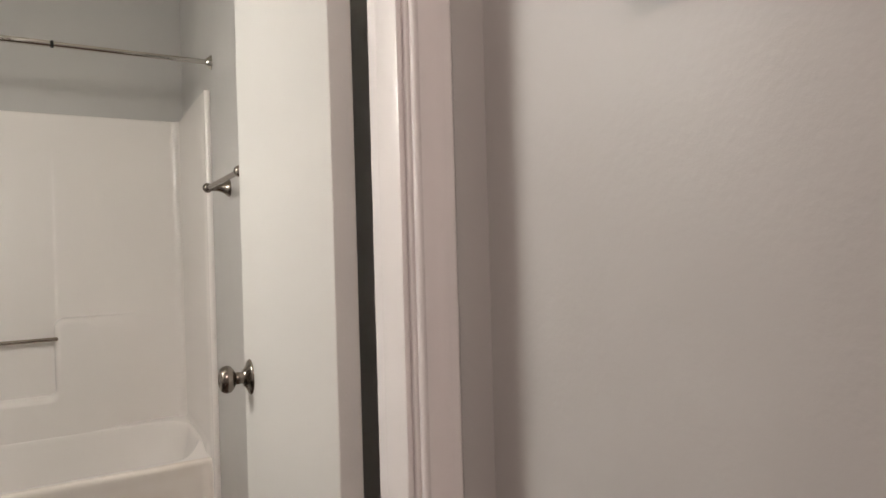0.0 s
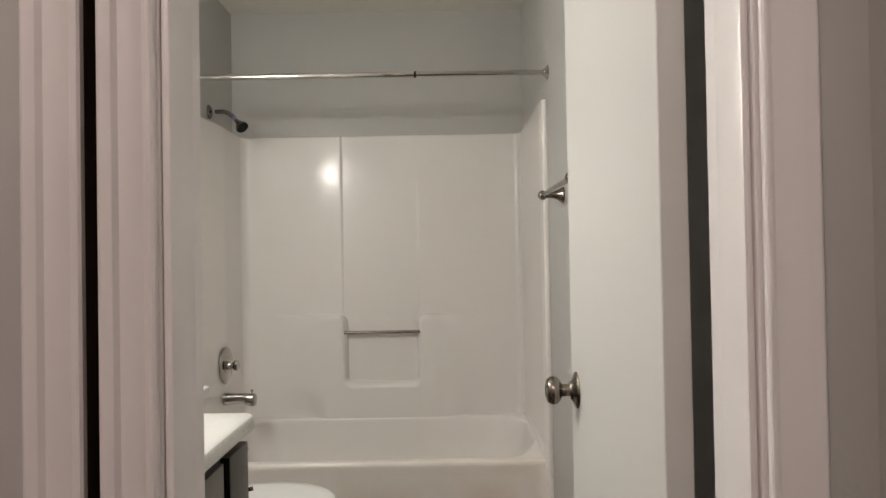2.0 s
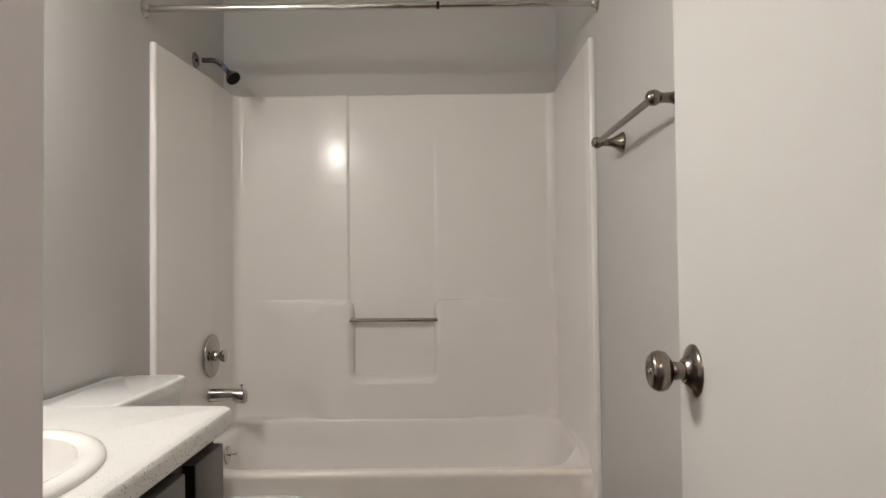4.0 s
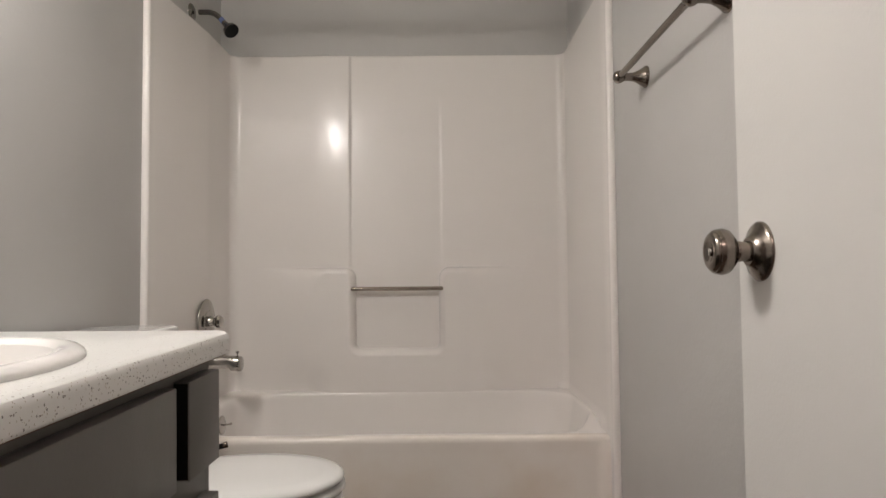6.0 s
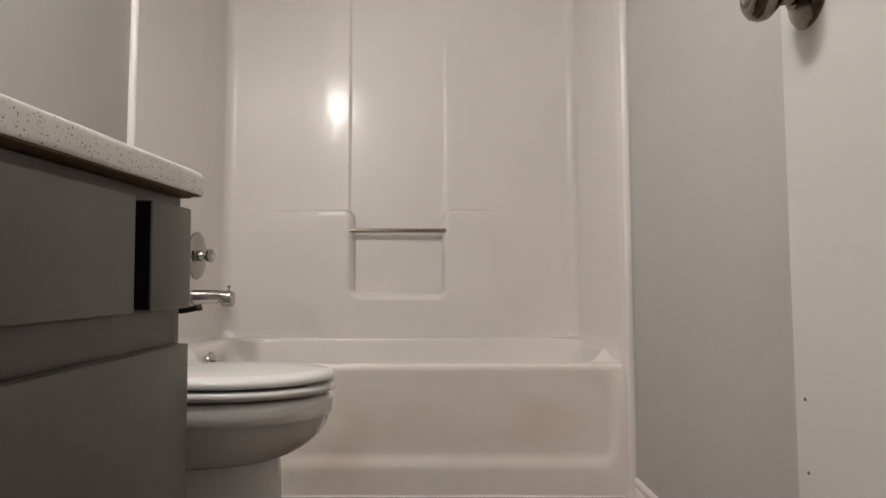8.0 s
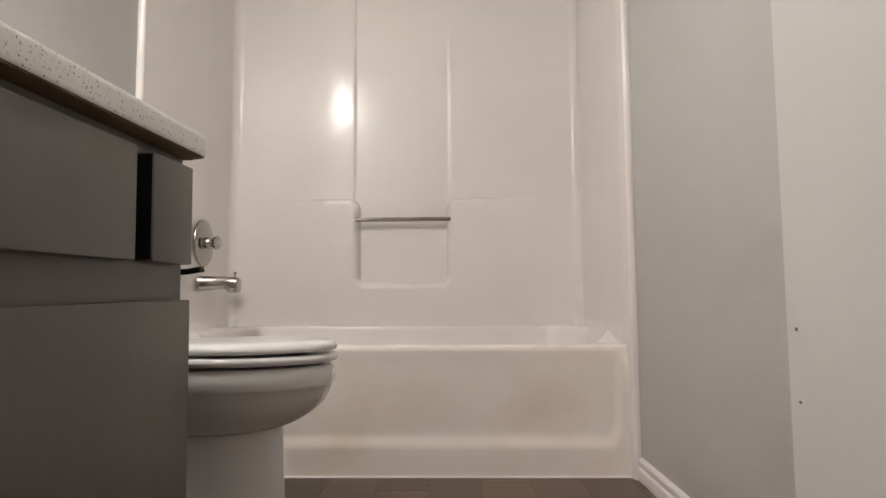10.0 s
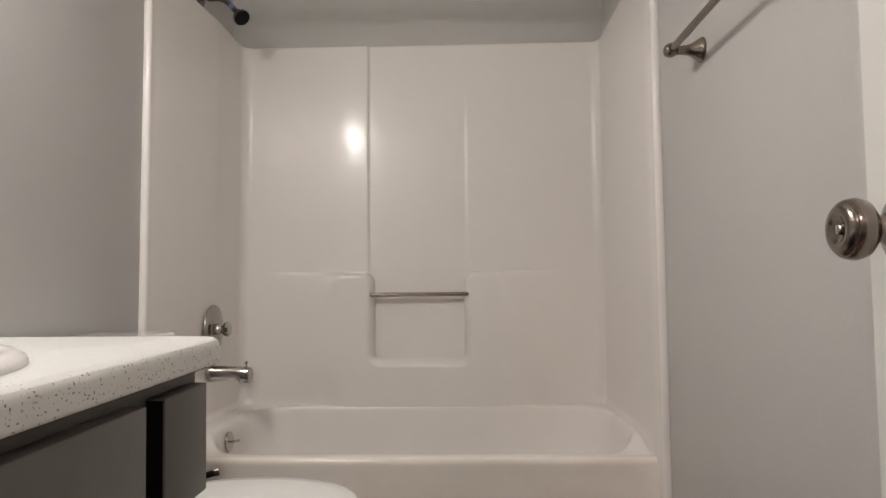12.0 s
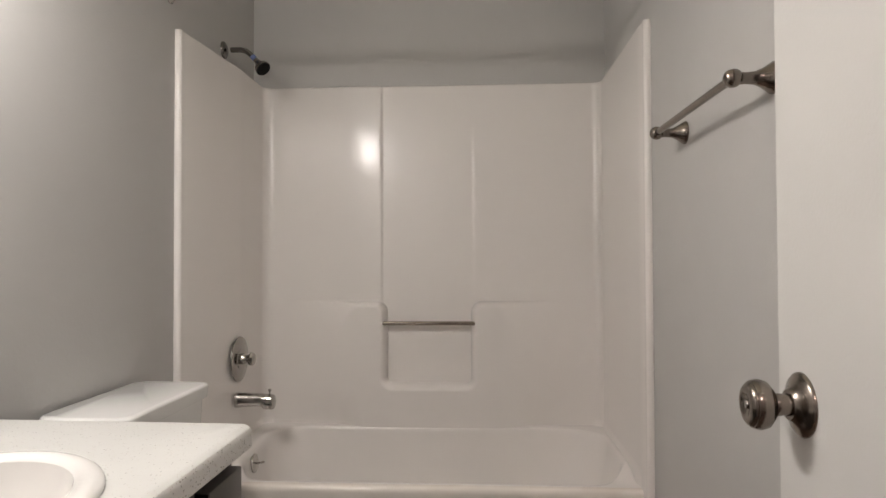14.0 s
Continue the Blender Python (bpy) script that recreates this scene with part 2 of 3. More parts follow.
def casing_bm(x_in, x_out, y, z0, z1, out=-1, strong=False):
    """Moulded door casing: thick at the outer edge, thin at the inner one."""
    w = x_out - x_in
    prof = [(0, 0), (0, 0.007), (0.03, 0.0095), (0.07, 0.0105), (0.12, 0.0100), (0.16, 0.0088), (0.22, 0.0088), (0.35, 0.0100), (0.50, 0.0120), (0.62, 0.0138), (0.72, 0.0146), (0.80, 0.0146),
            (0.86, 0.0152), (0.93, 0.0150), (0.98, 0.0130), (1.0, 0.009), (1.0, 0)]
    if strong:
        prof = [(0, 0), (0, 0.007), (0.04, 0.0100), (0.10, 0.0100), (0.13, 0.0075), (0.20, 0.0075), (0.32, 0.0115), (0.46, 0.0140), (0.54, 0.0140), (0.57, 0.0105), (0.63, 0.0105),
                (0.70, 0.0170), (0.80, 0.0195), (0.90, 0.0195), (0.97, 0.0165), (1.0, 0.012), (1.0, 0)]
    r = [[(x_in + w * u, y + out * h, z) for u, h in prof] for z in (z0, z1)]
    return loft(r, True, True, True)


structure("trim_casing", casing_bm(JL - 0.002, JL - 0.057, YH, 0, DOOR_H + 0.06, strong=True), TRIM, "white painted moulded door casing beside a dark gap", 25)
structure("trim_casing", casing_bm(JR + 0.006, JR + 0.063, YH, 0, DOOR_H + 0.06), TRIM, "white painted moulded door casing in the hall corner", 25)
structure("trim_casing", casing_bm(0.709, 0.651, YH, 0, DOOR_H + 0.06, strong=True), TRIM, "white painted moulded casing of the neighbouring opening", 25)


def head_casing_bm(x0, x1, y, z, out=-1):
    prof = [(0, 0), (0, 0.008), (0.007, 0.0105), (0.012, 0.0085), (0.026, 0.0145), (0.036, 0.0145), (0.040, 0.012), (0.049, 0.0185), (0.058, 0.014), (0.058, 0)]
    r = [[(x, y + out * h, z + u) for u, h in prof] for x in (x0, x1)]
    return loft(r, True, True, True)


structure("trim_head_casing", head_casing_bm(JL - 0.062, JR + 0.063, YH, DOOR_H + 0.062), TRIM, "white painted moulded casing over the doorway", 25)


def jamb(name, x, sign, label):
    """One side of the door frame, with its stop. sign: the way from the face into the wall."""
    j = join(box(min(x, x + sign * JT), YH + 0.001, 0, max(x, x + sign * JT), YD - 0.001, DOOR_H, 0.002, 1))
    ob = structure(name, j, TRIM, label)
    xs = sorted((x, x - sign * 0.010))
    part("door_stop", box(xs[0], YH + 0.006, 0, xs[1], YH + 0.072, DOOR_H, 0.004, 2), TRIM, ob, "", 30)
    return ob


jamb("trim_jamb", JL, -1, "white painted door jamb with stop, strike side")
jamb("trim_jamb", JR, 1, "white painted door jamb with stop, hinge side")
structure("trim_head_jamb", box(JL, YH + 0.001, DOOR_H, JR, YD - 0.001, DOOR_H + JT), TRIM, "white painted head of the door frame")


def baseboard(name, x0, y0, x1, y1, nx, ny, label):
    """Moulded skirting along a wall; (nx, ny) points into the room."""
    prof = [(0, 0), (0.012, 0), (0.014, 0.004), (0.014, 0.032), (0.012, 0.037), (0.009, 0.040), (0.0085, 0.046), (0.0105, 0.050), (0.0105, 0.058), (0.007, 0.064), (0.003, 0.067), (0, 0.067)]
    r = [[(x + nx * d, y + ny * d, z) for d, z in prof] for x, y in ((x0, y0), (x1, y1))]
    return structure(name, loft(r, True, True, True), TRIM, label, 25)


baseboard("baseboard", XR, -0.030, XR, YD, -1, 0, "white painted moulded baseboard along the bathroom wall")
baseboard("baseboard", XR, YH - 0.02, XR, HY0, -1, 0, "white painted moulded baseboard along the hall wall")
baseboard("baseboard", XW, -0.030, XW, -0.89, 1, 0, "white painted moulded baseboard behind the toilet")


# ---- the door ----
def knob_bm(side):
    """Round knob on a stem with a dished rose; side: the way it points along x."""
    return lathe([(0.0, -0.001), (0.0335, 0.0), (0.0335, 0.002), (0.031, 0.005), (0.024, 0.009), (0.018, 0.013), (0.0155, 0.017)], (side, 0, 0), (0, 0, 0), 40), \
        lathe([(0.0, 0.012), (0.0125, 0.014), (0.0115, 0.022), (0.0125, 0.031), (0.0105, 0.035)], (side, 0, 0), (0, 0, 0), 28), \
        lathe([(0.0, 0.031), (0.011, 0.033), (0.0185, 0.037), (0.0255, 0.044), (0.0275, 0.052), (0.0262, 0.0595), (0.0250, 0.0620), (0.0240, 0.0622), (0.0236, 0.0640), (0.0205, 0.0672), (0.0140, 0.0690), (0.0125, 0.0680), (0.0085, 0.0655), (0.0, 0.0650)], (side, 0, 0), (0, 0, 0), 40)


DX0, DX1 = 1.360, 1.397
DY0, DY1 = -1.868, -1.203
door = thing("door_1", "white painted flat slab door standing wide open", "door", (DX1, DY0, 0), kind="structure")
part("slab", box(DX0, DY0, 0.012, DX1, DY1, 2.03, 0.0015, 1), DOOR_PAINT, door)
KNOB_Y, KNOB_Z = -1.267, 0.959
for side, xface in ((-1, DX0), (1, DX1)):
    rose, stem, ball = knob_bm(side)
    for b in (rose, stem, ball):
        bmesh.ops.scale(b, verts=b.verts, vec=(1.0, 1.2, 1.2) if b is rose else (1.0, 1.14, 1.14))
        bmesh.ops.translate(b, verts=b.verts, vec=(xface, KNOB_Y, KNOB_Z))
    k = part("knob", ball, NICKEL, door, "satin nickel door knob", 50)
    lock = lathe([(0.0055, 0.0640), (0.0055, 0.0675), (0.0045, 0.0684), (0.0, 0.0685)], (side, 0, 0), (xface, KNOB_Y, KNOB_Z), 18)
    part("lock_button", lock, CHROME, k, "small round privacy lock", 50)
    part("rose", rose, NICKEL, k, "", 50)
    part("stem", stem, NICKEL, k, "", 50)
part("latch_plate", box(DX0 + 0.006, DY1 - 0.001, KNOB_Z - 0.028, DX1 - 0.006, DY1 + 0.0015, KNOB_Z + 0.028, 0.0005, 1), NICKEL, door)
for z in (0.25, 1.80):
    h = part("hinge", lathe([(0.006, -0.045), (0.006, 0.045)], (0, 0, 1), (DX1 + 0.004, DY0 + 0.003, z), 12), NICKEL, door)

for y, z, r in ((-1.226, 0.495, 0.0024), (-1.227, 0.412, 0.0022)):
    part("paint_chip", lathe([(0.0, 0.0), (r, 0.0), (r * 0.8, 0.0006), (0.0, 0.0007)], (-1, 0, 0), (DX0 + 0.0002, y, z), 10, 1.5), PARTICLE, door, "small dark paint chip")
door.rotation_euler.z = radians(-1.4)

# ---- tub and shower surround: one moulded unit ----
XL_S, XR_S, Y_S = 0.031, 1.504, 0.690
Z_DECK, Z_RIM, Z_TOP = 0.434, 0.397, 1.912
tub = thing("tub_shower_unit", "one-piece white fibreglass bathtub and shower surround", "bathtub", (0.76, 0.3, 0))


def back_relief(x, z):
    """How far the back panel stands proud of its plane."""
    left = sstep(0.10, 0.46, x)
    right = 1 - sstep(1.06, 1.40, x)
    low = sstep(0.436, 0.60, z)
    # slot for the niche: a round-cornered box, open upwards
    qx, qz = abs(x - 0.762) - (0.183 - 0.026), 0.613 + 0.026 - z
    slot = math.hypot(max(qx, 0), max(qz, 0)) + min(max(qx, qz), 0) - 0.026
    spread = 0.022 + 0.22 * (1 - sstep(0.27, 0.45, x)) + 0.26 * sstep(1.06, 1.26, x)
    top = (0.966 - z) * 0.022 / spread
    r = 0.045
    inside = r - math.hypot(max(r - slot, 0), max(r - top, 0)) if min(slot, top) < r else r
    solid = min(max(inside / 0.028, 0), 1)
    bulge = math.sqrt(1 - (1 - solid) ** 2)
    d = 0.058 * bulge * left * right * (0.42 + 0.58 * low + (0.58 - 0.58 * low) * sstep(0.36, 0.48, x) * (1 - sstep(1.12, 1.26, x)))
    # shallow steps between the three upper panels
    up = sstep(0.940, 0.962, z)
    d += 0.008 * (1 - sstep(0.548, 0.562, x)) * sstep(0.25, 0.50, x) * up
    if z < 1.78:
        d += 0.0010 * math.exp(-((x - 0.960) / 0.007) ** 2) * (1 - sstep(1.60, 1.78, z)) * up
    d += 0.002 * sstep(0.954, 0.972, x) * (1 - sstep(1.05, 1.30, x)) * up * (1 - sstep(1.50, 1.80, z))
    return d


def graded(v0, v1, coarse, fine, spans):
    """Steps from v0 to v1, finer inside the given spans."""
    out = [v0]
    while out[-1] < v1 - 1e-6:
        v = out[-1]
        out.append(min(v1, v + (fine if any(p <= v <= q for p, q in spans) else coarse)))
    return out


def surround():
    """U-shaped wall of the unit: front curls, side panels, coved corners, relief on the back."""
    R = 0.038
    path = []   # x, y, nx, ny (normal into the tub), kind

    def line(x0, y0, x1, y1, nx, ny, k, n):
        for i in range(n):
            t = i / n
            path.append((x0 + (x1 - x0) * t, y0 + (y1 - y0) * t, nx, ny, k))

    path.append((XW + 0.0005, -0.005, 0, 0, 0))
    path.append((XW + 0.0005, -0.038, 0, 0, 0))
    path.append((XW + 0.006, -0.040, 0, 0, 0))
    for i in range(13):        # front curl, round towards the tub
        a = radians(90 - 100 * i / 12)
        path.append((XW + 0.010 + 0.012 * math.cos(a), -0.028 - 0.012 * math.sin(a), 0, 0, 0))
    line(XW + 0.0245, -0.004, XL_S, 0.40, 1, 0, 0, 20)
    line(XL_S, 0.40, XL_S, Y_S - R, 1, 0, 0, 10)
    for i in range(13):
        a = radians(180 - 90 * i / 12)
        path.append((XL_S + R + R * math.cos(a), Y_S - R + R * math.sin(a), -math.cos(a), -math.sin(a), 0))
    for gx in graded(XL_S + R + 0.004, XR_S - R - 0.004, 0.009, 0.0022, ((0.525, 0.605), (0.915, 0.995))):
        path.append((gx, Y_S, 0, -1, 1))
    for i in range(13):
        a = radians(90 - 90 * i / 12)
        path.append((XR_S - R + R * math.cos(a), Y_S - R + R * math.sin(a), -math.cos(a), -math.sin(a), 0))
    line(XR_S, Y_S - R - 0.02, XR_S, 0.010, -1, 0, 0, 30)
    path.append((XR_S + 0.002, -0.003, -1, 0, 0))
    for i in range(13):
        a = radians(-10 + 100 * i / 12)
        path.append((XR_S + 0.0155 - 0.012 * math.cos(a), -0.017 - 0.012 * math.sin(a), 0, 0, 0))
    path.append((XR - 0.006, -0.029, 0, 0, 0))
    path.append((XR - 0.0005, -0.027, 0, 0, 0))
    path.append((XR - 0.0005, -0.005, 0, 0, 0))
    zs = [0.0, 0.05] + [0.08 + 0.02 * i for i in range(13)] + [0.335, 0.345, 0.36, 0.375, 0.39] + graded(Z_DECK - 0.03, Z_TOP - 0.004, 0.009, 0.0018, ((0.40, 0.47), (0.575, 0.655), (0.925, 0.975))) + [Z_TOP]
    rings = []
    for k, z in enumerate(zs):
        ring = []
        for x, y, nx, ny, kind in path:
            d = back_relief(x, z) if kind else 0.0
            cove = 0.010 * (1 - sstep(Z_DECK - 0.02, Z_DECK + 0.03, z)) if (y > 0.06 and not kind) else 0
            if z == Z_TOP:
                d -= 0.004
            ring.append((x + nx * (d + cove), y + ny * (d + cove), z))
        rings.append(ring)
    # the top flange turns back to the wall
    rings.append([(min(max(x - nx * 0.03, XW + 0.002), XR - 0.002), min(y - ny * 0.02, YB - 0.002), Z_TOP + 0.0005) for x, y, nx, ny, kind in path])
    return loft(rings, False)


part("surround_wall", surround(), ACRYLIC, tub, "glossy white moulded wall panels", 60)


def rim_z(x, y):
    return Z_RIM + (Z_DECK - Z_RIM) * sstep(0.075, 0.19, y)


def basin():
    rings = [round_rect(0.004, 1.504, 0.036, 0.702, 0.006, lambda x, y: rim_z(x, y) - 0.0006),
             round_rect(0.006, 1.502, 0.042, 0.698, 0.010, lambda x, y: rim_z(x, y))]
    # rolled edge, then walls that lean in: by d at the front and drain end, e at the far end, b at the back
    for d, e, b, drop in ((0.0, 0.0, 0.0, 0.0), (0.007, 0.004, 0.0028, 0.0008), (0.014, 0.008, 0.0052, 0.003), (0.021, 0.012, 0.0072, 0.008), (0.027, 0.015, 0.0090, 0.016), (0.032, 0.018, 0.0112, 0.028), (0.036, 0.022, 0.0142, 0.045)):
        rings.append(round_rect(0.082 + d, 1.496 - e, 0.050 + d, 0.6365 - b, 0.16, lambda x, y: rim_z(x, y) - drop))
    for d, e, b, z in ((0.040, 0.033, 0.0245, 0.335), (0.045, 0.047, 0.034, 0.29), (0.051, 0.062, 0.044, 0.25), (0.058, 0.085, 0.058, 0.20), (0.068, 0.115, 0.074, 0.15), (0.083, 0.155, 0.092, 0.112),
                       (0.108, 0.21, 0.115, 0.092), (0.14, 0.28, 0.14, 0.083), (0.24, 0.42, 0.22, 0.079)):
        rings.append(round_rect(0.082 + d, 1.496 - e, 0.050 + d, 0.6365 - b, 0.16 if d < 0.1 else 0.05, z))
    return loft(rings, True, False, True)


part("basin", basin(), ACRYLIC, tub, "white tub basin with raised deck", 70)


def apron():
    """Front skirt: rolled rim, recessed panel with soft borders, toe ledge."""
    xs = [XW + 0.004 + i * ((XR - XW - 0.008) / 150) for i in range(151)]
    zs = [0.0, 0.03, 0.06] + [0.08 + 0.006 * i for i in range(9)] + [0.14 + 0.02 * i for i in range(10)] + [0.335 + 0.005 * i for i in range(10)]
    rings = []
    for z in zs:
        ring = []
        for x in xs:
            mx = sstep(0.020, 0.050, x - 0.35 * max(0, 0.16 - z)) * (1 - sstep(1.462, 1.492, x + 0.35 * max(0, 0.16 - z)))
            mz = sstep(0.080, 0.132, z)
            y = 0.002 + 0.013 * mx * mz
            y = y + (0.0125 - y) * sstep(0.330, 0.380, z)
            ring.append((x, y, z))
        rings.append(ring)
    for dy, z in ((0.0062, 0.3875), (0.0095, 0.3925), (0.0145, 0.3957), (0.022, 0.3972), (0.034, 0.3972)):
        rings.append([(x, 0.008 + dy, z) for x in xs])
    return loft(rings, False)


part("apron", apron(), APRON, tub, "yellowed glossy tub skirt with recessed panel", 60)
part("caulk_bead", tube([(XW + 0.01, 0.000, 0.001), (XR - 0.01, 0.000, 0.001)], 0.004, 8), TRIM, tub, "white caulk along the floor")

bar = thing("niche_bar", "thin chrome bar across the shower niche", "grab bar", (0.76, 0.648, 0.882))
part("rod", tube([(0.552, 0.646, 0.874), (0.972, 0.646, 0.874)], 0.0090, 24), BAR_STEEL, bar, "", 60)

# ---- shower fittings on the wet wall ----
sh = thing("shower_fixture", "chrome shower head on a bent wall arm", "shower head", (0.0, 0.37, 1.97))
part("escutcheon", lathe([(0.0, 0.0), (0.034, 0.0005), (0.033, 0.005), (0.024, 0.011), (0.012, 0.015)], (1, 0, 0), (XW + 0.0005, 0.366, 1.977), 32), DARK_CHROME, sh, "", 50)
arm_pts = [(0.005, 0.366, 1.977), (0.045, 0.366, 1.977), (0.065, 0.366, 1.971), (0.083, 0.367, 1.958), (0.097, 0.368, 1.943), (0.112, 0.368, 1.925)]
part("arm", tube(arm_pts, 0.0105, 16), DARK_CHROME, sh, "", 60)
part("tape", tube([(0.090, 0.3675, 1.951), (0.101, 0.368, 1.938)], 0.0111, 16), TAPE, sh, "blue thread tape")
hd = Vector((0.62, -0.30, -0.72)).normalized()
hb = Vector((0.110, 0.368, 1.928))
head = part("head", lathe([(0.009, 0.0), (0.013, 0.004), (0.0135, 0.010), (0.018, 0.018), (0.028, 0.030), (0.031, 0.040), (0.0305, 0.045)], hd, hb, 32), DARK_CHROME, sh, "", 50)
part("face", lathe([(0.0, 0.0462), (0.0290, 0.0455), (0.0285, 0.0480), (0.0, 0.0482)], hd, hb, 32), RUBBER, head, "dark spray face", 50)

valve = thing("shower_valve", "round chrome shower valve plate with clear knob", "shower valve", (0.036, 0.385, 0.757))
VC = (XL_S + 0.0005, 0.390, 0.757)
part("plate", lathe([(0.0, 0.0), (0.089, 0.0005), (0.088, 0.004), (0.078, 0.008), (0.045, 0.010), (0.043, 0.012), (0.0, 0.0125)], (1, 0, 0), VC, 48), PLATE, valve, "", 40)
part("sleeve", lathe([(0.021, 0.009), (0.021, 0.030), (0.018, 0.034), (0.013, 0.035), (0.013, 0.050)], (1, 0, 0), VC, 28), CHROME, valve, "", 40)
part("knob", lathe([(0.0, 0.036), (0.016, 0.038), (0.025, 0.043), (0.027, 0.050), (0.024, 0.059), (0.018, 0.064), (0.011, 0.066), (0.0, 0.0655)], (1, 0, 0), VC, 10),
     CHROME, valve, "faceted valve knob")

sp = thing("tub_spout", "chrome tub spout with diverter pull", "spout", (0.036, 0.372, 0.60))
SY, SZ = 0.358, 0.603


def spout_body():
    rings = []
    for x, w, top, bot in ((0.034, 0.029, 0.029, -0.029), (0.046, 0.029, 0.029, -0.029), (0.052, 0.0275, 0.028, -0.0275), (0.100, 0.0265, 0.027, -0.023), (0.132, 0.026, 0.026, -0.022), (0.139, 0.026, 0.0255, -0.026), (0.144, 0.026, 0.025, -0.0345),
                           (0.174, 0.0255, 0.023, -0.0355), (0.180, 0.024, 0.021, -0.0345), (0.183, 0.020, 0.016, -0.030)):
        ring = []
        for i in range(28):
            a = 2 * math.pi * i / 28
            c, s = math.cos(a), math.sin(a)
            zc, zh = (top + bot) / 2, (top - bot) / 2
            ring.append((x, SY + w * math.copysign(abs(c) ** 0.8, c), SZ + zc + zh * math.copysign(abs(s) ** 0.8, s)))
        rings.append(ring)
    return loft(rings, True, True, True)


part("body", spout_body(), CHROME, sp, "", 50)
part("diverter", lathe([(0.003, 0.0), (0.003, 0.012), (0.0065, 0.014), (0.0065, 0.020), (0.003, 0.022)], (0, 0, 1), (0.165, SY, SZ + 0.0215), 14), CHROME, sp, "", 40)

ov = thing("overflow_plate", "round chrome tub overflow plate with trip lever", "overflow plate", (0.118, 0.345, 0.375))
OC = (0.121, 0.31, 0.374)
part("plate", lathe([(0.0, 0.0), (0.036, 0.001), (0.035, 0.005), (0.026, 0.009), (0.0, 0.010)], (1, 0, 0.06), OC, 32), CHROME, ov, "", 40)
part("lever", tube([(0.129, 0.31, 0.374), (0.147, 0.31, 0.377), (0.160, 0.31, 0.380)], [0.004, 0.0035, 0.005], 10), CHROME, ov, "", 50)

rod = thing("shower_curtain_rod", "chrome telescoping shower curtain rod between the walls", "curtain rod", (0.76, -0.062, 2.015))
RY, RZ = -0.076, 2.013
part("outer_tube", tube([(XW + 0.006, RY, RZ), (0.985, RY, RZ)], 0.0125, 20), CHROME, rod, "", 60)
part("inner_tube", tube([(0.980, RY, RZ), (XR - 0.006, RY, RZ)], 0.0105, 20), CHROME, rod, "", 60)
part("tube_collar", tube([(0.978, RY, RZ), (0.988, RY, RZ)], 0.0130, 20), RUBBER, rod, "dark joint ring", 60)
for x, s in ((XW + 0.0005, 1), (XR - 0.0005, -1)):
    part("flange", lathe([(0.0, 0.0), (0.030, 0.0005), (0.030, 0.003), (0.022, 0.008), (0.017, 0.016), (0.0145, 0.020)], (s, 0, 0), (x, RY, RZ), 32), CHROME, rod, "", 40)

th = thing("thermostat", "small beige thermostat high on the hall wall", "thermostat", (XR, -2.35, 1.53))
part("base", box(XR - 0.010, -2.395, 1.489, XR - 0.0005, -2.305, 1.611, 0.003, 2), PLASTIC, th, "", 30)
part("cover", box(XR - 0.028, -2.390, 1.495, XR - 0.010, -2.310, 1.605, 0.006, 3), PLASTIC, th, "", 30)

# ---- towel bar ----
tb = thing("towel_bar", "satin nickel towel bar on flared posts", "towel bar", (XR, -0.61, 1.475))
TX = 1.453
for y in (-0.867, -0.357):
    p = part("post", lathe([(0.0, 0.0), (0.0305, 0.0005), (0.0305, 0.004), (0.0265, 0.010), (0.0185, 0.022), (0.0125, 0.036), (0.0110, 0.054), (0.0118, 0.061), (0.0105, 0.066)], (-1, 0, 0), (XR - 0.0005, y, 1.480), 32), NICKEL, tb, "", 50)
    part("end_knob", lathe([(0.0, -0.016), (0.009, -0.0155), (0.0155, -0.010), (0.0178, 0.0), (0.0155, 0.010), (0.009, 0.0155), (0.0, 0.016)], (0, 1, 0), (TX, y, 1.480), 28), NICKEL, p, "", 60)
part("bar", tube([(TX, -0.867, 1.480), (TX, -0.357, 1.480)], 0.0085, 20), NICKEL, tb, "", 60)

# ---- vanity ----
VY1 = -0.872           # vanity's free end
VX = 0.505             # face frame
van = thing("vanity_cabinet", "dark grey painted bathroom vanity cabinet", "vanity", (0.27, -1.4, 0))
# second box: dark sheet behind the fronts, shading the gaps by colour
part("carcass", join(box(0.002, YD + 0.002, 0.10, 0.40, VY1 - 0.018, 0.64), box(VX - 0.110, YD + 0.002, 0.10, VX - 0.100, VY1 - 0.018, 0.776)), CABINET_SHADE, van, "near-black cabinet inside, shade put in its colour")
part("end_panel", box(XW + 0.001, VY1 - 0.018, 0.0, VX, VY1, 0.781, 0.001, 1), CABINET, van)
part("top_rail", box(VX - 0.019, YD + 0.002, 0.745, VX, VY1 - 0.018, 0.781), CABINET, van)
part("mid_rail", box(VX - 0.019, YD + 0.002, 0.525, VX, VY1 - 0.018, 0.606), CABINET, van)
part("bottom_rail", box(VX - 0.019, YD + 0.002, 0.10, VX, VY1 - 0.018, 0.135), CABINET, van)
part("toe_kick", box(0.02, YD + 0.004, 0.0, 0.44, VY1 - 0.019, 0.10), CABINET_SHADE, van, "recessed toe kick, shade put in its black")
FX0, FX1 = VX + 0.001, VX + 0.029


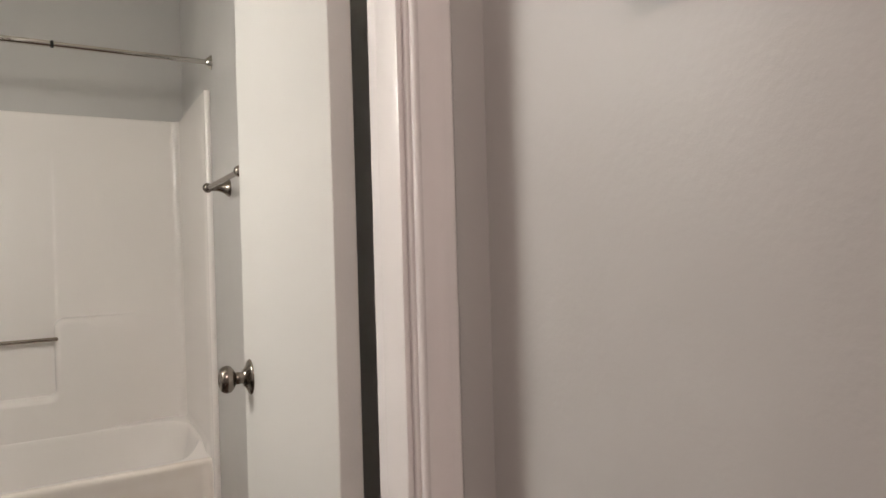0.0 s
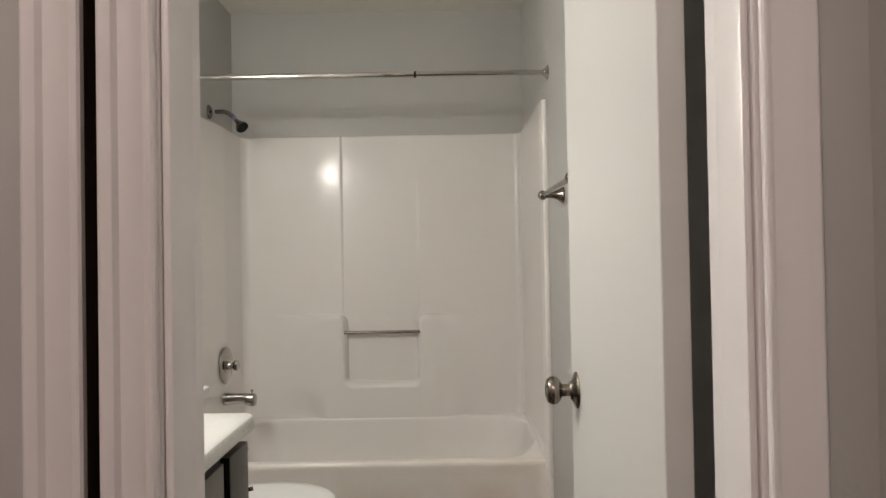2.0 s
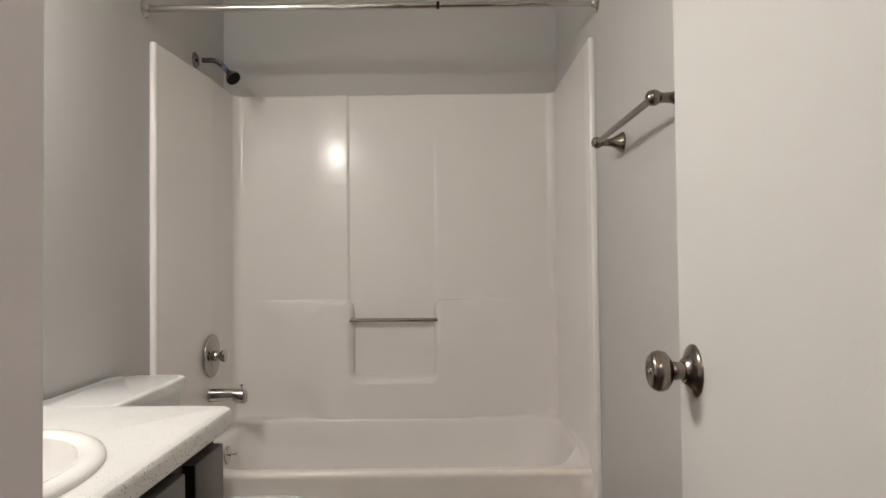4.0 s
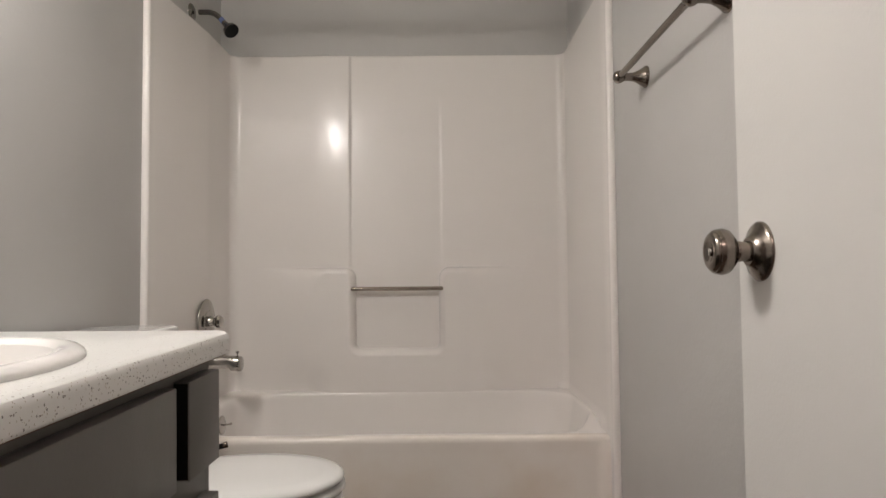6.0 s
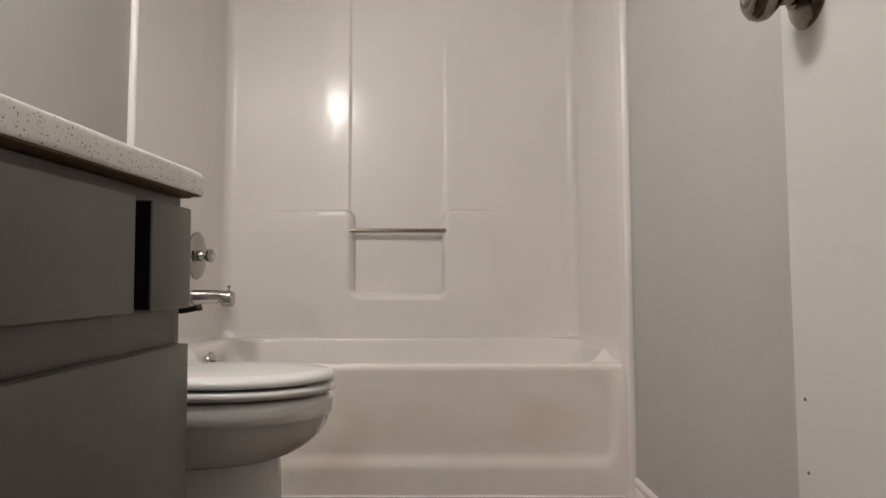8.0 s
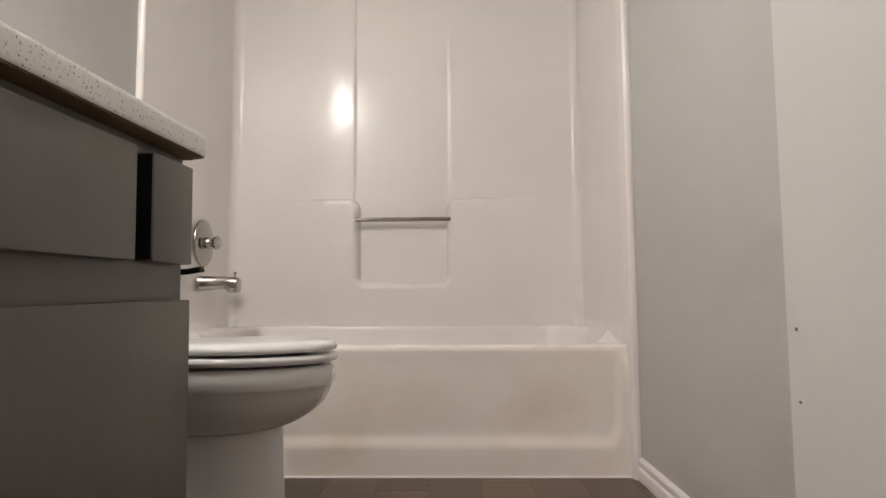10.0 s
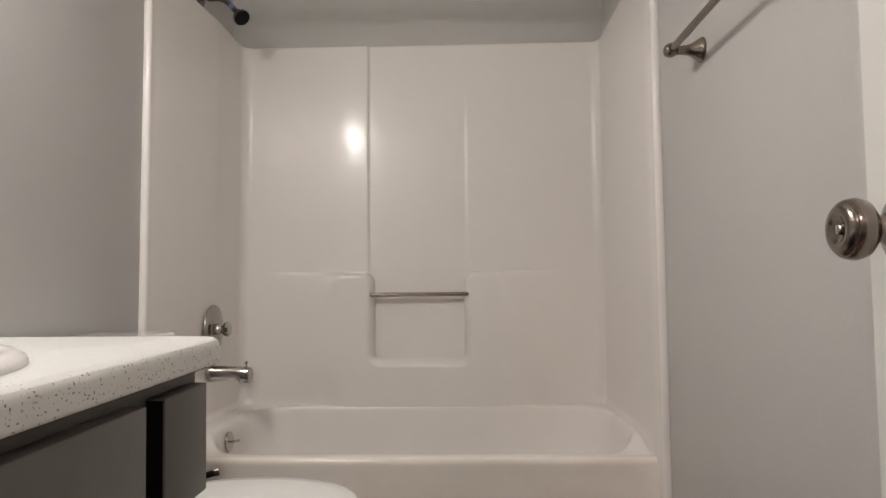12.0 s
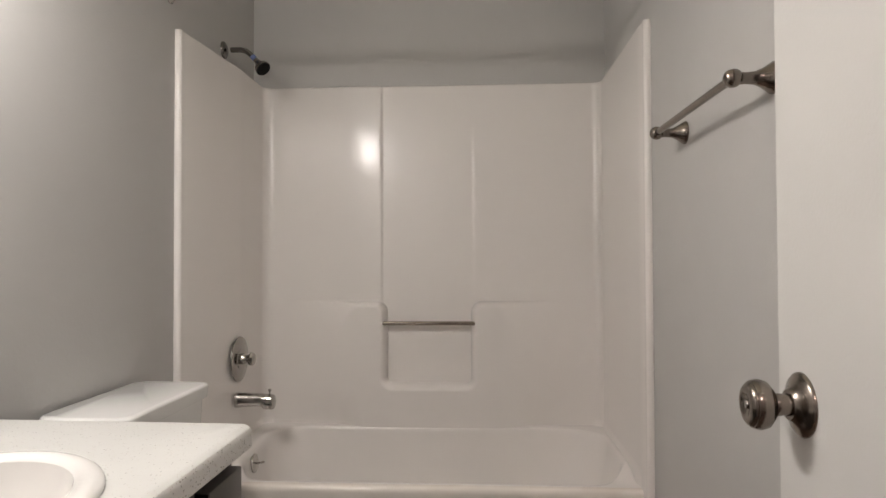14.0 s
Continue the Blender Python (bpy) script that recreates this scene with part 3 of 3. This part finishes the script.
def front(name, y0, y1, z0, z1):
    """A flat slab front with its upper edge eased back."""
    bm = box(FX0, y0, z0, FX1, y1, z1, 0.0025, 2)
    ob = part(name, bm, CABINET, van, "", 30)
    # thin dark plate paints the gap's shade on the front's side
    part("edge", box(FX0 + 0.002, y0 - 0.0008, z0 + 0.003, FX1 - 0.003, y0 + 0.0008, z1 - 0.003), CABINET_SHADE, ob, "dark edge plate, gap shade put in its colour")
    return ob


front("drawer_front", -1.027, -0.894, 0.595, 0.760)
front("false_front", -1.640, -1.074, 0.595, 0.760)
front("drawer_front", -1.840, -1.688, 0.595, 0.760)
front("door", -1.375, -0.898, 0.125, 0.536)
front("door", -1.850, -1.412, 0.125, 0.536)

holder = thing("toilet_paper_holder", "small dark metal toilet paper arm on the vanity side", "paper holder", (0.43, VY1, 0.59))
part("post", lathe([(0.0, 0.0), (0.022, 0.0005), (0.021, 0.004), (0.010, 0.010), (0.008, 0.060), (0.0, 0.062)], (0, 1, 0), (0.40, VY1 + 0.0005, 0.585), 24), NICKEL, holder, "", 50)
part("arm", tube([(0.395, -0.836, 0.585), (0.43, -0.832, 0.584), (0.465, -0.826, 0.585), (0.492, -0.818, 0.588), (0.510, -0.812, 0.592)], 0.0055, 14), RUBBER, holder, "dark curved arm", 60)
part("end_cap", tube([(0.508, -0.813, 0.5915), (0.516, -0.810, 0.5935)], 0.0065, 14), NICKEL, holder, "", 60)

ct = thing("vanity_countertop", "white speckled laminate countertop with rounded front edge", "countertop", (0.28, -1.38, 0.8))
CY1, CX1, CZ0, CZ1 = -0.845, 0.548, 0.7825, 0.8255


def counter():
    """Slab with a rolled front edge and a round outer corner, cut for the basin."""
    outline = []
    r = 0.028
    outline += [(XW + 0.001, YD + 0.002), (CX1, YD + 0.002)]
    n = 10
    for i in range(n + 1):
        a = radians(90 * i / n)
        outline.append((CX1 - r + r * math.cos(a), CY1 - r + r * math.sin(a)))
    outline.append((XW + 0.001, CY1))
    return outline


def inset(outline, d):
    """Draw the free edges of the counter's outline in by d."""
    out = []
    for x, y in outline:
        cx, cy = CX1 - 0.028, CY1 - 0.028
        if x > cx and y > cy:
            v = Vector((x - cx, y - cy))
            v = v * (max(v.length - d, 0.001) / v.length)
            out.append((cx + v.x, cy + v.y))
        elif x > cx:
            out.append((x - d, y))
        else:
            out.append((x, y - d if y > cy else y))
    return out


SCX, SCY, SRX, SRY = 0.270, -1.325, 0.205, 0.25


def counter_bm():
    o = counter()
    rings = []
    for d, z in ((0.005, CZ1 - 0.005), (0.011, CZ1 - 0.0013), (0.018, CZ1)):
        rings.append([(x, y, z) for x, y in inset(o, d)])
    bm = loft(rings, True, False, False)
    # top with an oval hole
    bm.verts.ensure_lookup_table()
    top = [v for v in bm.verts if abs(v.co.z - CZ1) < 1e-6]
    e_top = [e for e in bm.edges if all(abs(v.co.z - CZ1) < 1e-6 for v in e.verts)]
    hole = [bm.verts.new((SCX + (SRX - 0.02) * math.cos(2 * math.pi * i / 64), SCY + (SRY - 0.02) * math.sin(2 * math.pi * i / 64), CZ1)) for i in range(64)]
    e_hole = [bm.edges.new((hole[i], hole[(i + 1) % 64])) for i in range(64)]
    bmesh.ops.triangle_fill(bm, use_beauty=True, edges=e_top + e_hole)
    return bm


part("top", counter_bm(), LAMINATE_GLARE, ct, "", 60)
# brighter, more flecked copy of the top's laminate, by how light falls
edge_rows = ((0.0035, CZ0), (0.0008, CZ0 + 0.002), (0.0, CZ0 + 0.006), (0.0, CZ1 - 0.018), (0.0012, CZ1 - 0.011), (0.005, CZ1 - 0.005))
part("edge_strip", loft([[(x, y, z) for x, y in inset(counter(), d)] for d, z in edge_rows], True), LAMINATE_EDGE_LIT, ct, "rounded edge in a light-lifted copy of the laminate, dark flecks", 60)
part("underside", join(box(CX1 - 0.05, YD + 0.004, CZ0 - 0.002, CX1 - 0.006, CY1 - 0.028, CZ0 + 0.002), box(0.004, CY1 - 0.06, CZ0 - 0.002, CX1 - 0.03, CY1 - 0.006, CZ0 + 0.002)), PARTICLE, ct, "bare brown particle board underside")


def oval(rx, ry, z, n=64):
    return [(SCX + rx * math.cos(2 * math.pi * i / n), SCY + ry * math.sin(2 * math.pi * i / n), z) for i in range(n)]


sink = thing("drop_in_sink", "oval off-white drop-in sink set in the counter", "sink", (SCX, SCY, CZ1))
part("rim", loft([oval(SRX, SRY, CZ1 + 0.0005), oval(SRX, SRY, CZ1 + 0.005), oval(SRX - 0.003, SRY - 0.003, CZ1 + 0.010), oval(SRX - 0.010, SRY - 0.010, CZ1 + 0.0145), oval(SRX - 0.020, SRY - 0.020, CZ1 + 0.016),
                  oval(SRX - 0.034, SRY - 0.034, CZ1 + 0.0135), oval(SRX - 0.040, SRY - 0.040, CZ1 + 0.007)]), SINK, sink, "", 70)
part("bowl", loft([oval(SRX - 0.040, SRY - 0.040, CZ1 + 0.007), oval(SRX - 0.046, SRY - 0.046, CZ1 - 0.02), oval(SRX - 0.060, SRY - 0.062, CZ1 - 0.07), oval(SRX - 0.10, SRY - 0.12, CZ1 - 0.12),
                   oval(0.03, 0.03, CZ1 - 0.135)], True, False, True), SINK, sink, "", 70)
part("drain", lathe([(0.0, 0.0), (0.024, 0.0), (0.022, 0.003), (0.0, 0.002)], (0, 0, 1), (SCX, SCY, CZ1 - 0.134), 24), CHROME, sink, "", 40)

for ob, dx, dz in ((van, 0.0, 0.0), (ct, -0.004, 0.003), (sink, 0.014, 0.003)):   # the vanity stands a little askew, on a floor that sags
    ob.matrix_basis = pose(0.535 + dx, -0.88, dz, 1.25, 0, -1.6) @ pose(-0.535, 0.88, 0) @ ob.matrix_basis

# ---- vanity light over the basin, and the hall's ceiling light ----
vl = thing("vanity_light", "chrome wall light with tapered frosted glass shades above the vanity", "wall light", (XW, -1.25, 1.95))
LY, LZ, LX = -1.25, 1.95, 0.135
part("backplate", box(XW + 0.0008, LY - 0.23, LZ + 0.03, -0.004, LY + 0.23, LZ + 0.12, 0.006, 3), CHROME, vl, "", 30)
for dy in (-0.115, 0.115):
    part("arm", tube([(0.0, LY + dy, LZ + 0.075), (0.03, LY + dy, LZ + 0.090), (0.07, LY + dy, LZ + 0.108), (LX - 0.01, LY + dy, LZ + 0.108), (LX, LY + dy, LZ + 0.085)], 0.007, 14), CHROME, vl, "", 60)
    s = part("cap", lathe([(0.012, 0.092), (0.030, 0.086), (0.078, 0.076), (0.084, 0.071), (0.083, 0.067), (0.0, 0.067)], (0, 0, 1), (LX, LY + dy, LZ), 32), CHROME, vl, "", 40)
    part("shade", lathe([(0.056, 0.0665), (0.080, 0.064), (0.096, 0.056), (0.102, 0.044), (0.098, 0.030), (0.085, 0.000), (0.062, -0.028), (0.032, -0.045), (0.0, -0.050)], (0, 0, 1), (LX, LY + dy, LZ), 32), BULB, s, "lit frosted glass shade", 70)
hl = thing("hall_ceiling_light", "round flush hall ceiling light with frosted glass", "ceiling light", (0.55, -3.35, ZC))
part("base", lathe([(0.0, 0.0), (0.15, 0.0), (0.15, 0.025), (0.14, 0.03)], (0, 0, -1), (0.55, -3.35, ZC - 0.0008), 40), TRIM, hl, "", 40)
part("glass", lathe([(0.135, 0.028), (0.13, 0.055), (0.10, 0.085), (0.05, 0.100), (0.0, 0.103)], (0, 0, -1), (0.55, -3.35, ZC - 0.001), 40), HALL_GLASS, hl, "glowing frosted glass dome", 60)

# ---- toilet ----
TY = -0.50
toilet = thing("toilet", "white round-front toilet with closed seat lid", "toilet", (0.40, TY, 0))


def egg(x0, x1, w, z, n=56, yc=TY):
    """An egg-shaped ring, blunt at the wall end (x0), round at the front (x1)."""
    pts = []
    xm = x0 + (x1 - x0) * 0.50
    for i in range(n):
        a = 2 * math.pi * i / n
        c, s = math.cos(a), math.sin(a)
        if c >= 0:
            x = xm + (x1 - xm) * c
            y = w * math.copysign(abs(s) ** 0.95, s)
        else:
            x = xm + (xm - x0) * -abs(c) ** 0.75
            y = w * math.copysign(abs(s) ** 0.8, s) * (1 - 0.12 * abs(c))
        pts.append((x, yc + y, z))
    return pts


part("bowl", loft([egg(0.27, 0.690, 0.160, 0.392), egg(0.26, 0.705, 0.176, 0.389), egg(0.26, 0.710, 0.180, 0.378), egg(0.26, 0.709, 0.179, 0.350), egg(0.26, 0.706, 0.176, 0.345), egg(0.26, 0.7025, 0.1735, 0.342), egg(0.26, 0.696, 0.169, 0.325),
                   egg(0.26, 0.682, 0.160, 0.302), egg(0.26, 0.660, 0.147, 0.282), egg(0.25, 0.632, 0.132, 0.265), egg(0.25, 0.604, 0.118, 0.253), egg(0.24, 0.575, 0.106, 0.246)], True, True, True), CERAMIC, toilet, "", 60)
part("pedestal", loft([egg(0.12, 0.592, 0.104, 0.252), egg(0.12, 0.594, 0.102, 0.20), egg(0.11, 0.598, 0.103, 0.10), egg(0.10, 0.606, 0.112, 0.02), egg(0.10, 0.608, 0.114, 0.0)], True, True, True), CERAMIC, toilet, "", 60)
part("seat", loft([egg(0.255, 0.700, 0.172, 0.397), egg(0.25, 0.712, 0.184, 0.399), egg(0.25, 0.716, 0.187, 0.406), egg(0.25, 0.715, 0.1865, 0.4125), egg(0.25, 0.709, 0.181, 0.4160), egg(0.26, 0.69, 0.16, 0.4165)], True, True, True), SEAT, toilet, "", 60)
part("lid", loft([egg(0.25, 0.704, 0.176, 0.4225), egg(0.245, 0.711, 0.183, 0.4240), egg(0.245, 0.713, 0.185, 0.430), egg(0.245, 0.710, 0.182, 0.437), egg(0.25, 0.699, 0.173, 0.4425), egg(0.27, 0.66, 0.14, 0.4455), egg(0.34, 0.58, 0.07, 0.447)],
                 True, True, True), SEAT, toilet, "", 60)
for dy in (-0.075, 0.075):
    part("seat_hinge", box(0.235, TY + dy - 0.022, 0.395, 0.262, TY + dy + 0.022, 0.435, 0.006, 2), SEAT, toilet, "", 40)
for x, y, s in ((0.62, 0.05, 1), (0.62, -0.05, 1), (0.38, -0.155, 1), (0.38, 0.155, 1)):
    part("seat_bumper", box(x - 0.012, TY + y - 0.008, 0.4155, x + 0.012, TY + y + 0.008, 0.4245, 0.002, 1), RUBBER, toilet)


def tank_ring(z, x1, hw, r=0.032):
    return round_rect(0.002, x1, TY - hw, TY + hw, r, z, 8, 4)


part("tank", loft([tank_ring(0.385, 0.178, 0.190), tank_ring(0.40, 0.184, 0.197), tank_ring(0.60, 0.197, 0.207), tank_ring(0.752, 0.204, 0.212)], True, True, True), CERAMIC, toilet, "", 50)
part("tank_lid", loft([tank_ring(0.754, 0.209, 0.217), tank_ring(0.757, 0.214, 0.221), tank_ring(0.787, 0.217, 0.224), tank_ring(0.7915, 0.2155, 0.2225), tank_ring(0.7945, 0.211, 0.218), tank_ring(0.7955, 0.204, 0.211)], True, True, True), CERAMIC, toilet, "", 40)

toilet.location.x -= 0.010

# ---- floor planks, running along the room ----
n_row = 0
plank_mesh = {}
x = HX0
while x < XR - 0.001:
    x1 = min(x + 0.15, XR)
    off = (n_row * 0.47) % 1.2
    y = HY0 - off
    while y < -0.01:
        y0, y1 = max(y, HY0), min(y + 1.2, 0.0 if (x1 > 0) else YD)
        if y1 - y0 > 0.02:
            key = (round(x1 - x, 3), round(y1 - y0, 3))
            if key not in plank_mesh:
                plank_mesh[key] = mesh_of("plank", box(-key[0] / 2 + 0.0006, -key[1] / 2 + 0.0006, -0.004, key[0] / 2 - 0.0006, key[1] / 2 - 0.0006, 0.0, 0.0008, 1), PLANK)
            p = new("plank", plank_mesh[key])
            p.location = ((x + x1) / 2, (y0 + y1) / 2, 0)
            p.parent = floor
        y += 1.2
    x = x1
    n_row += 1
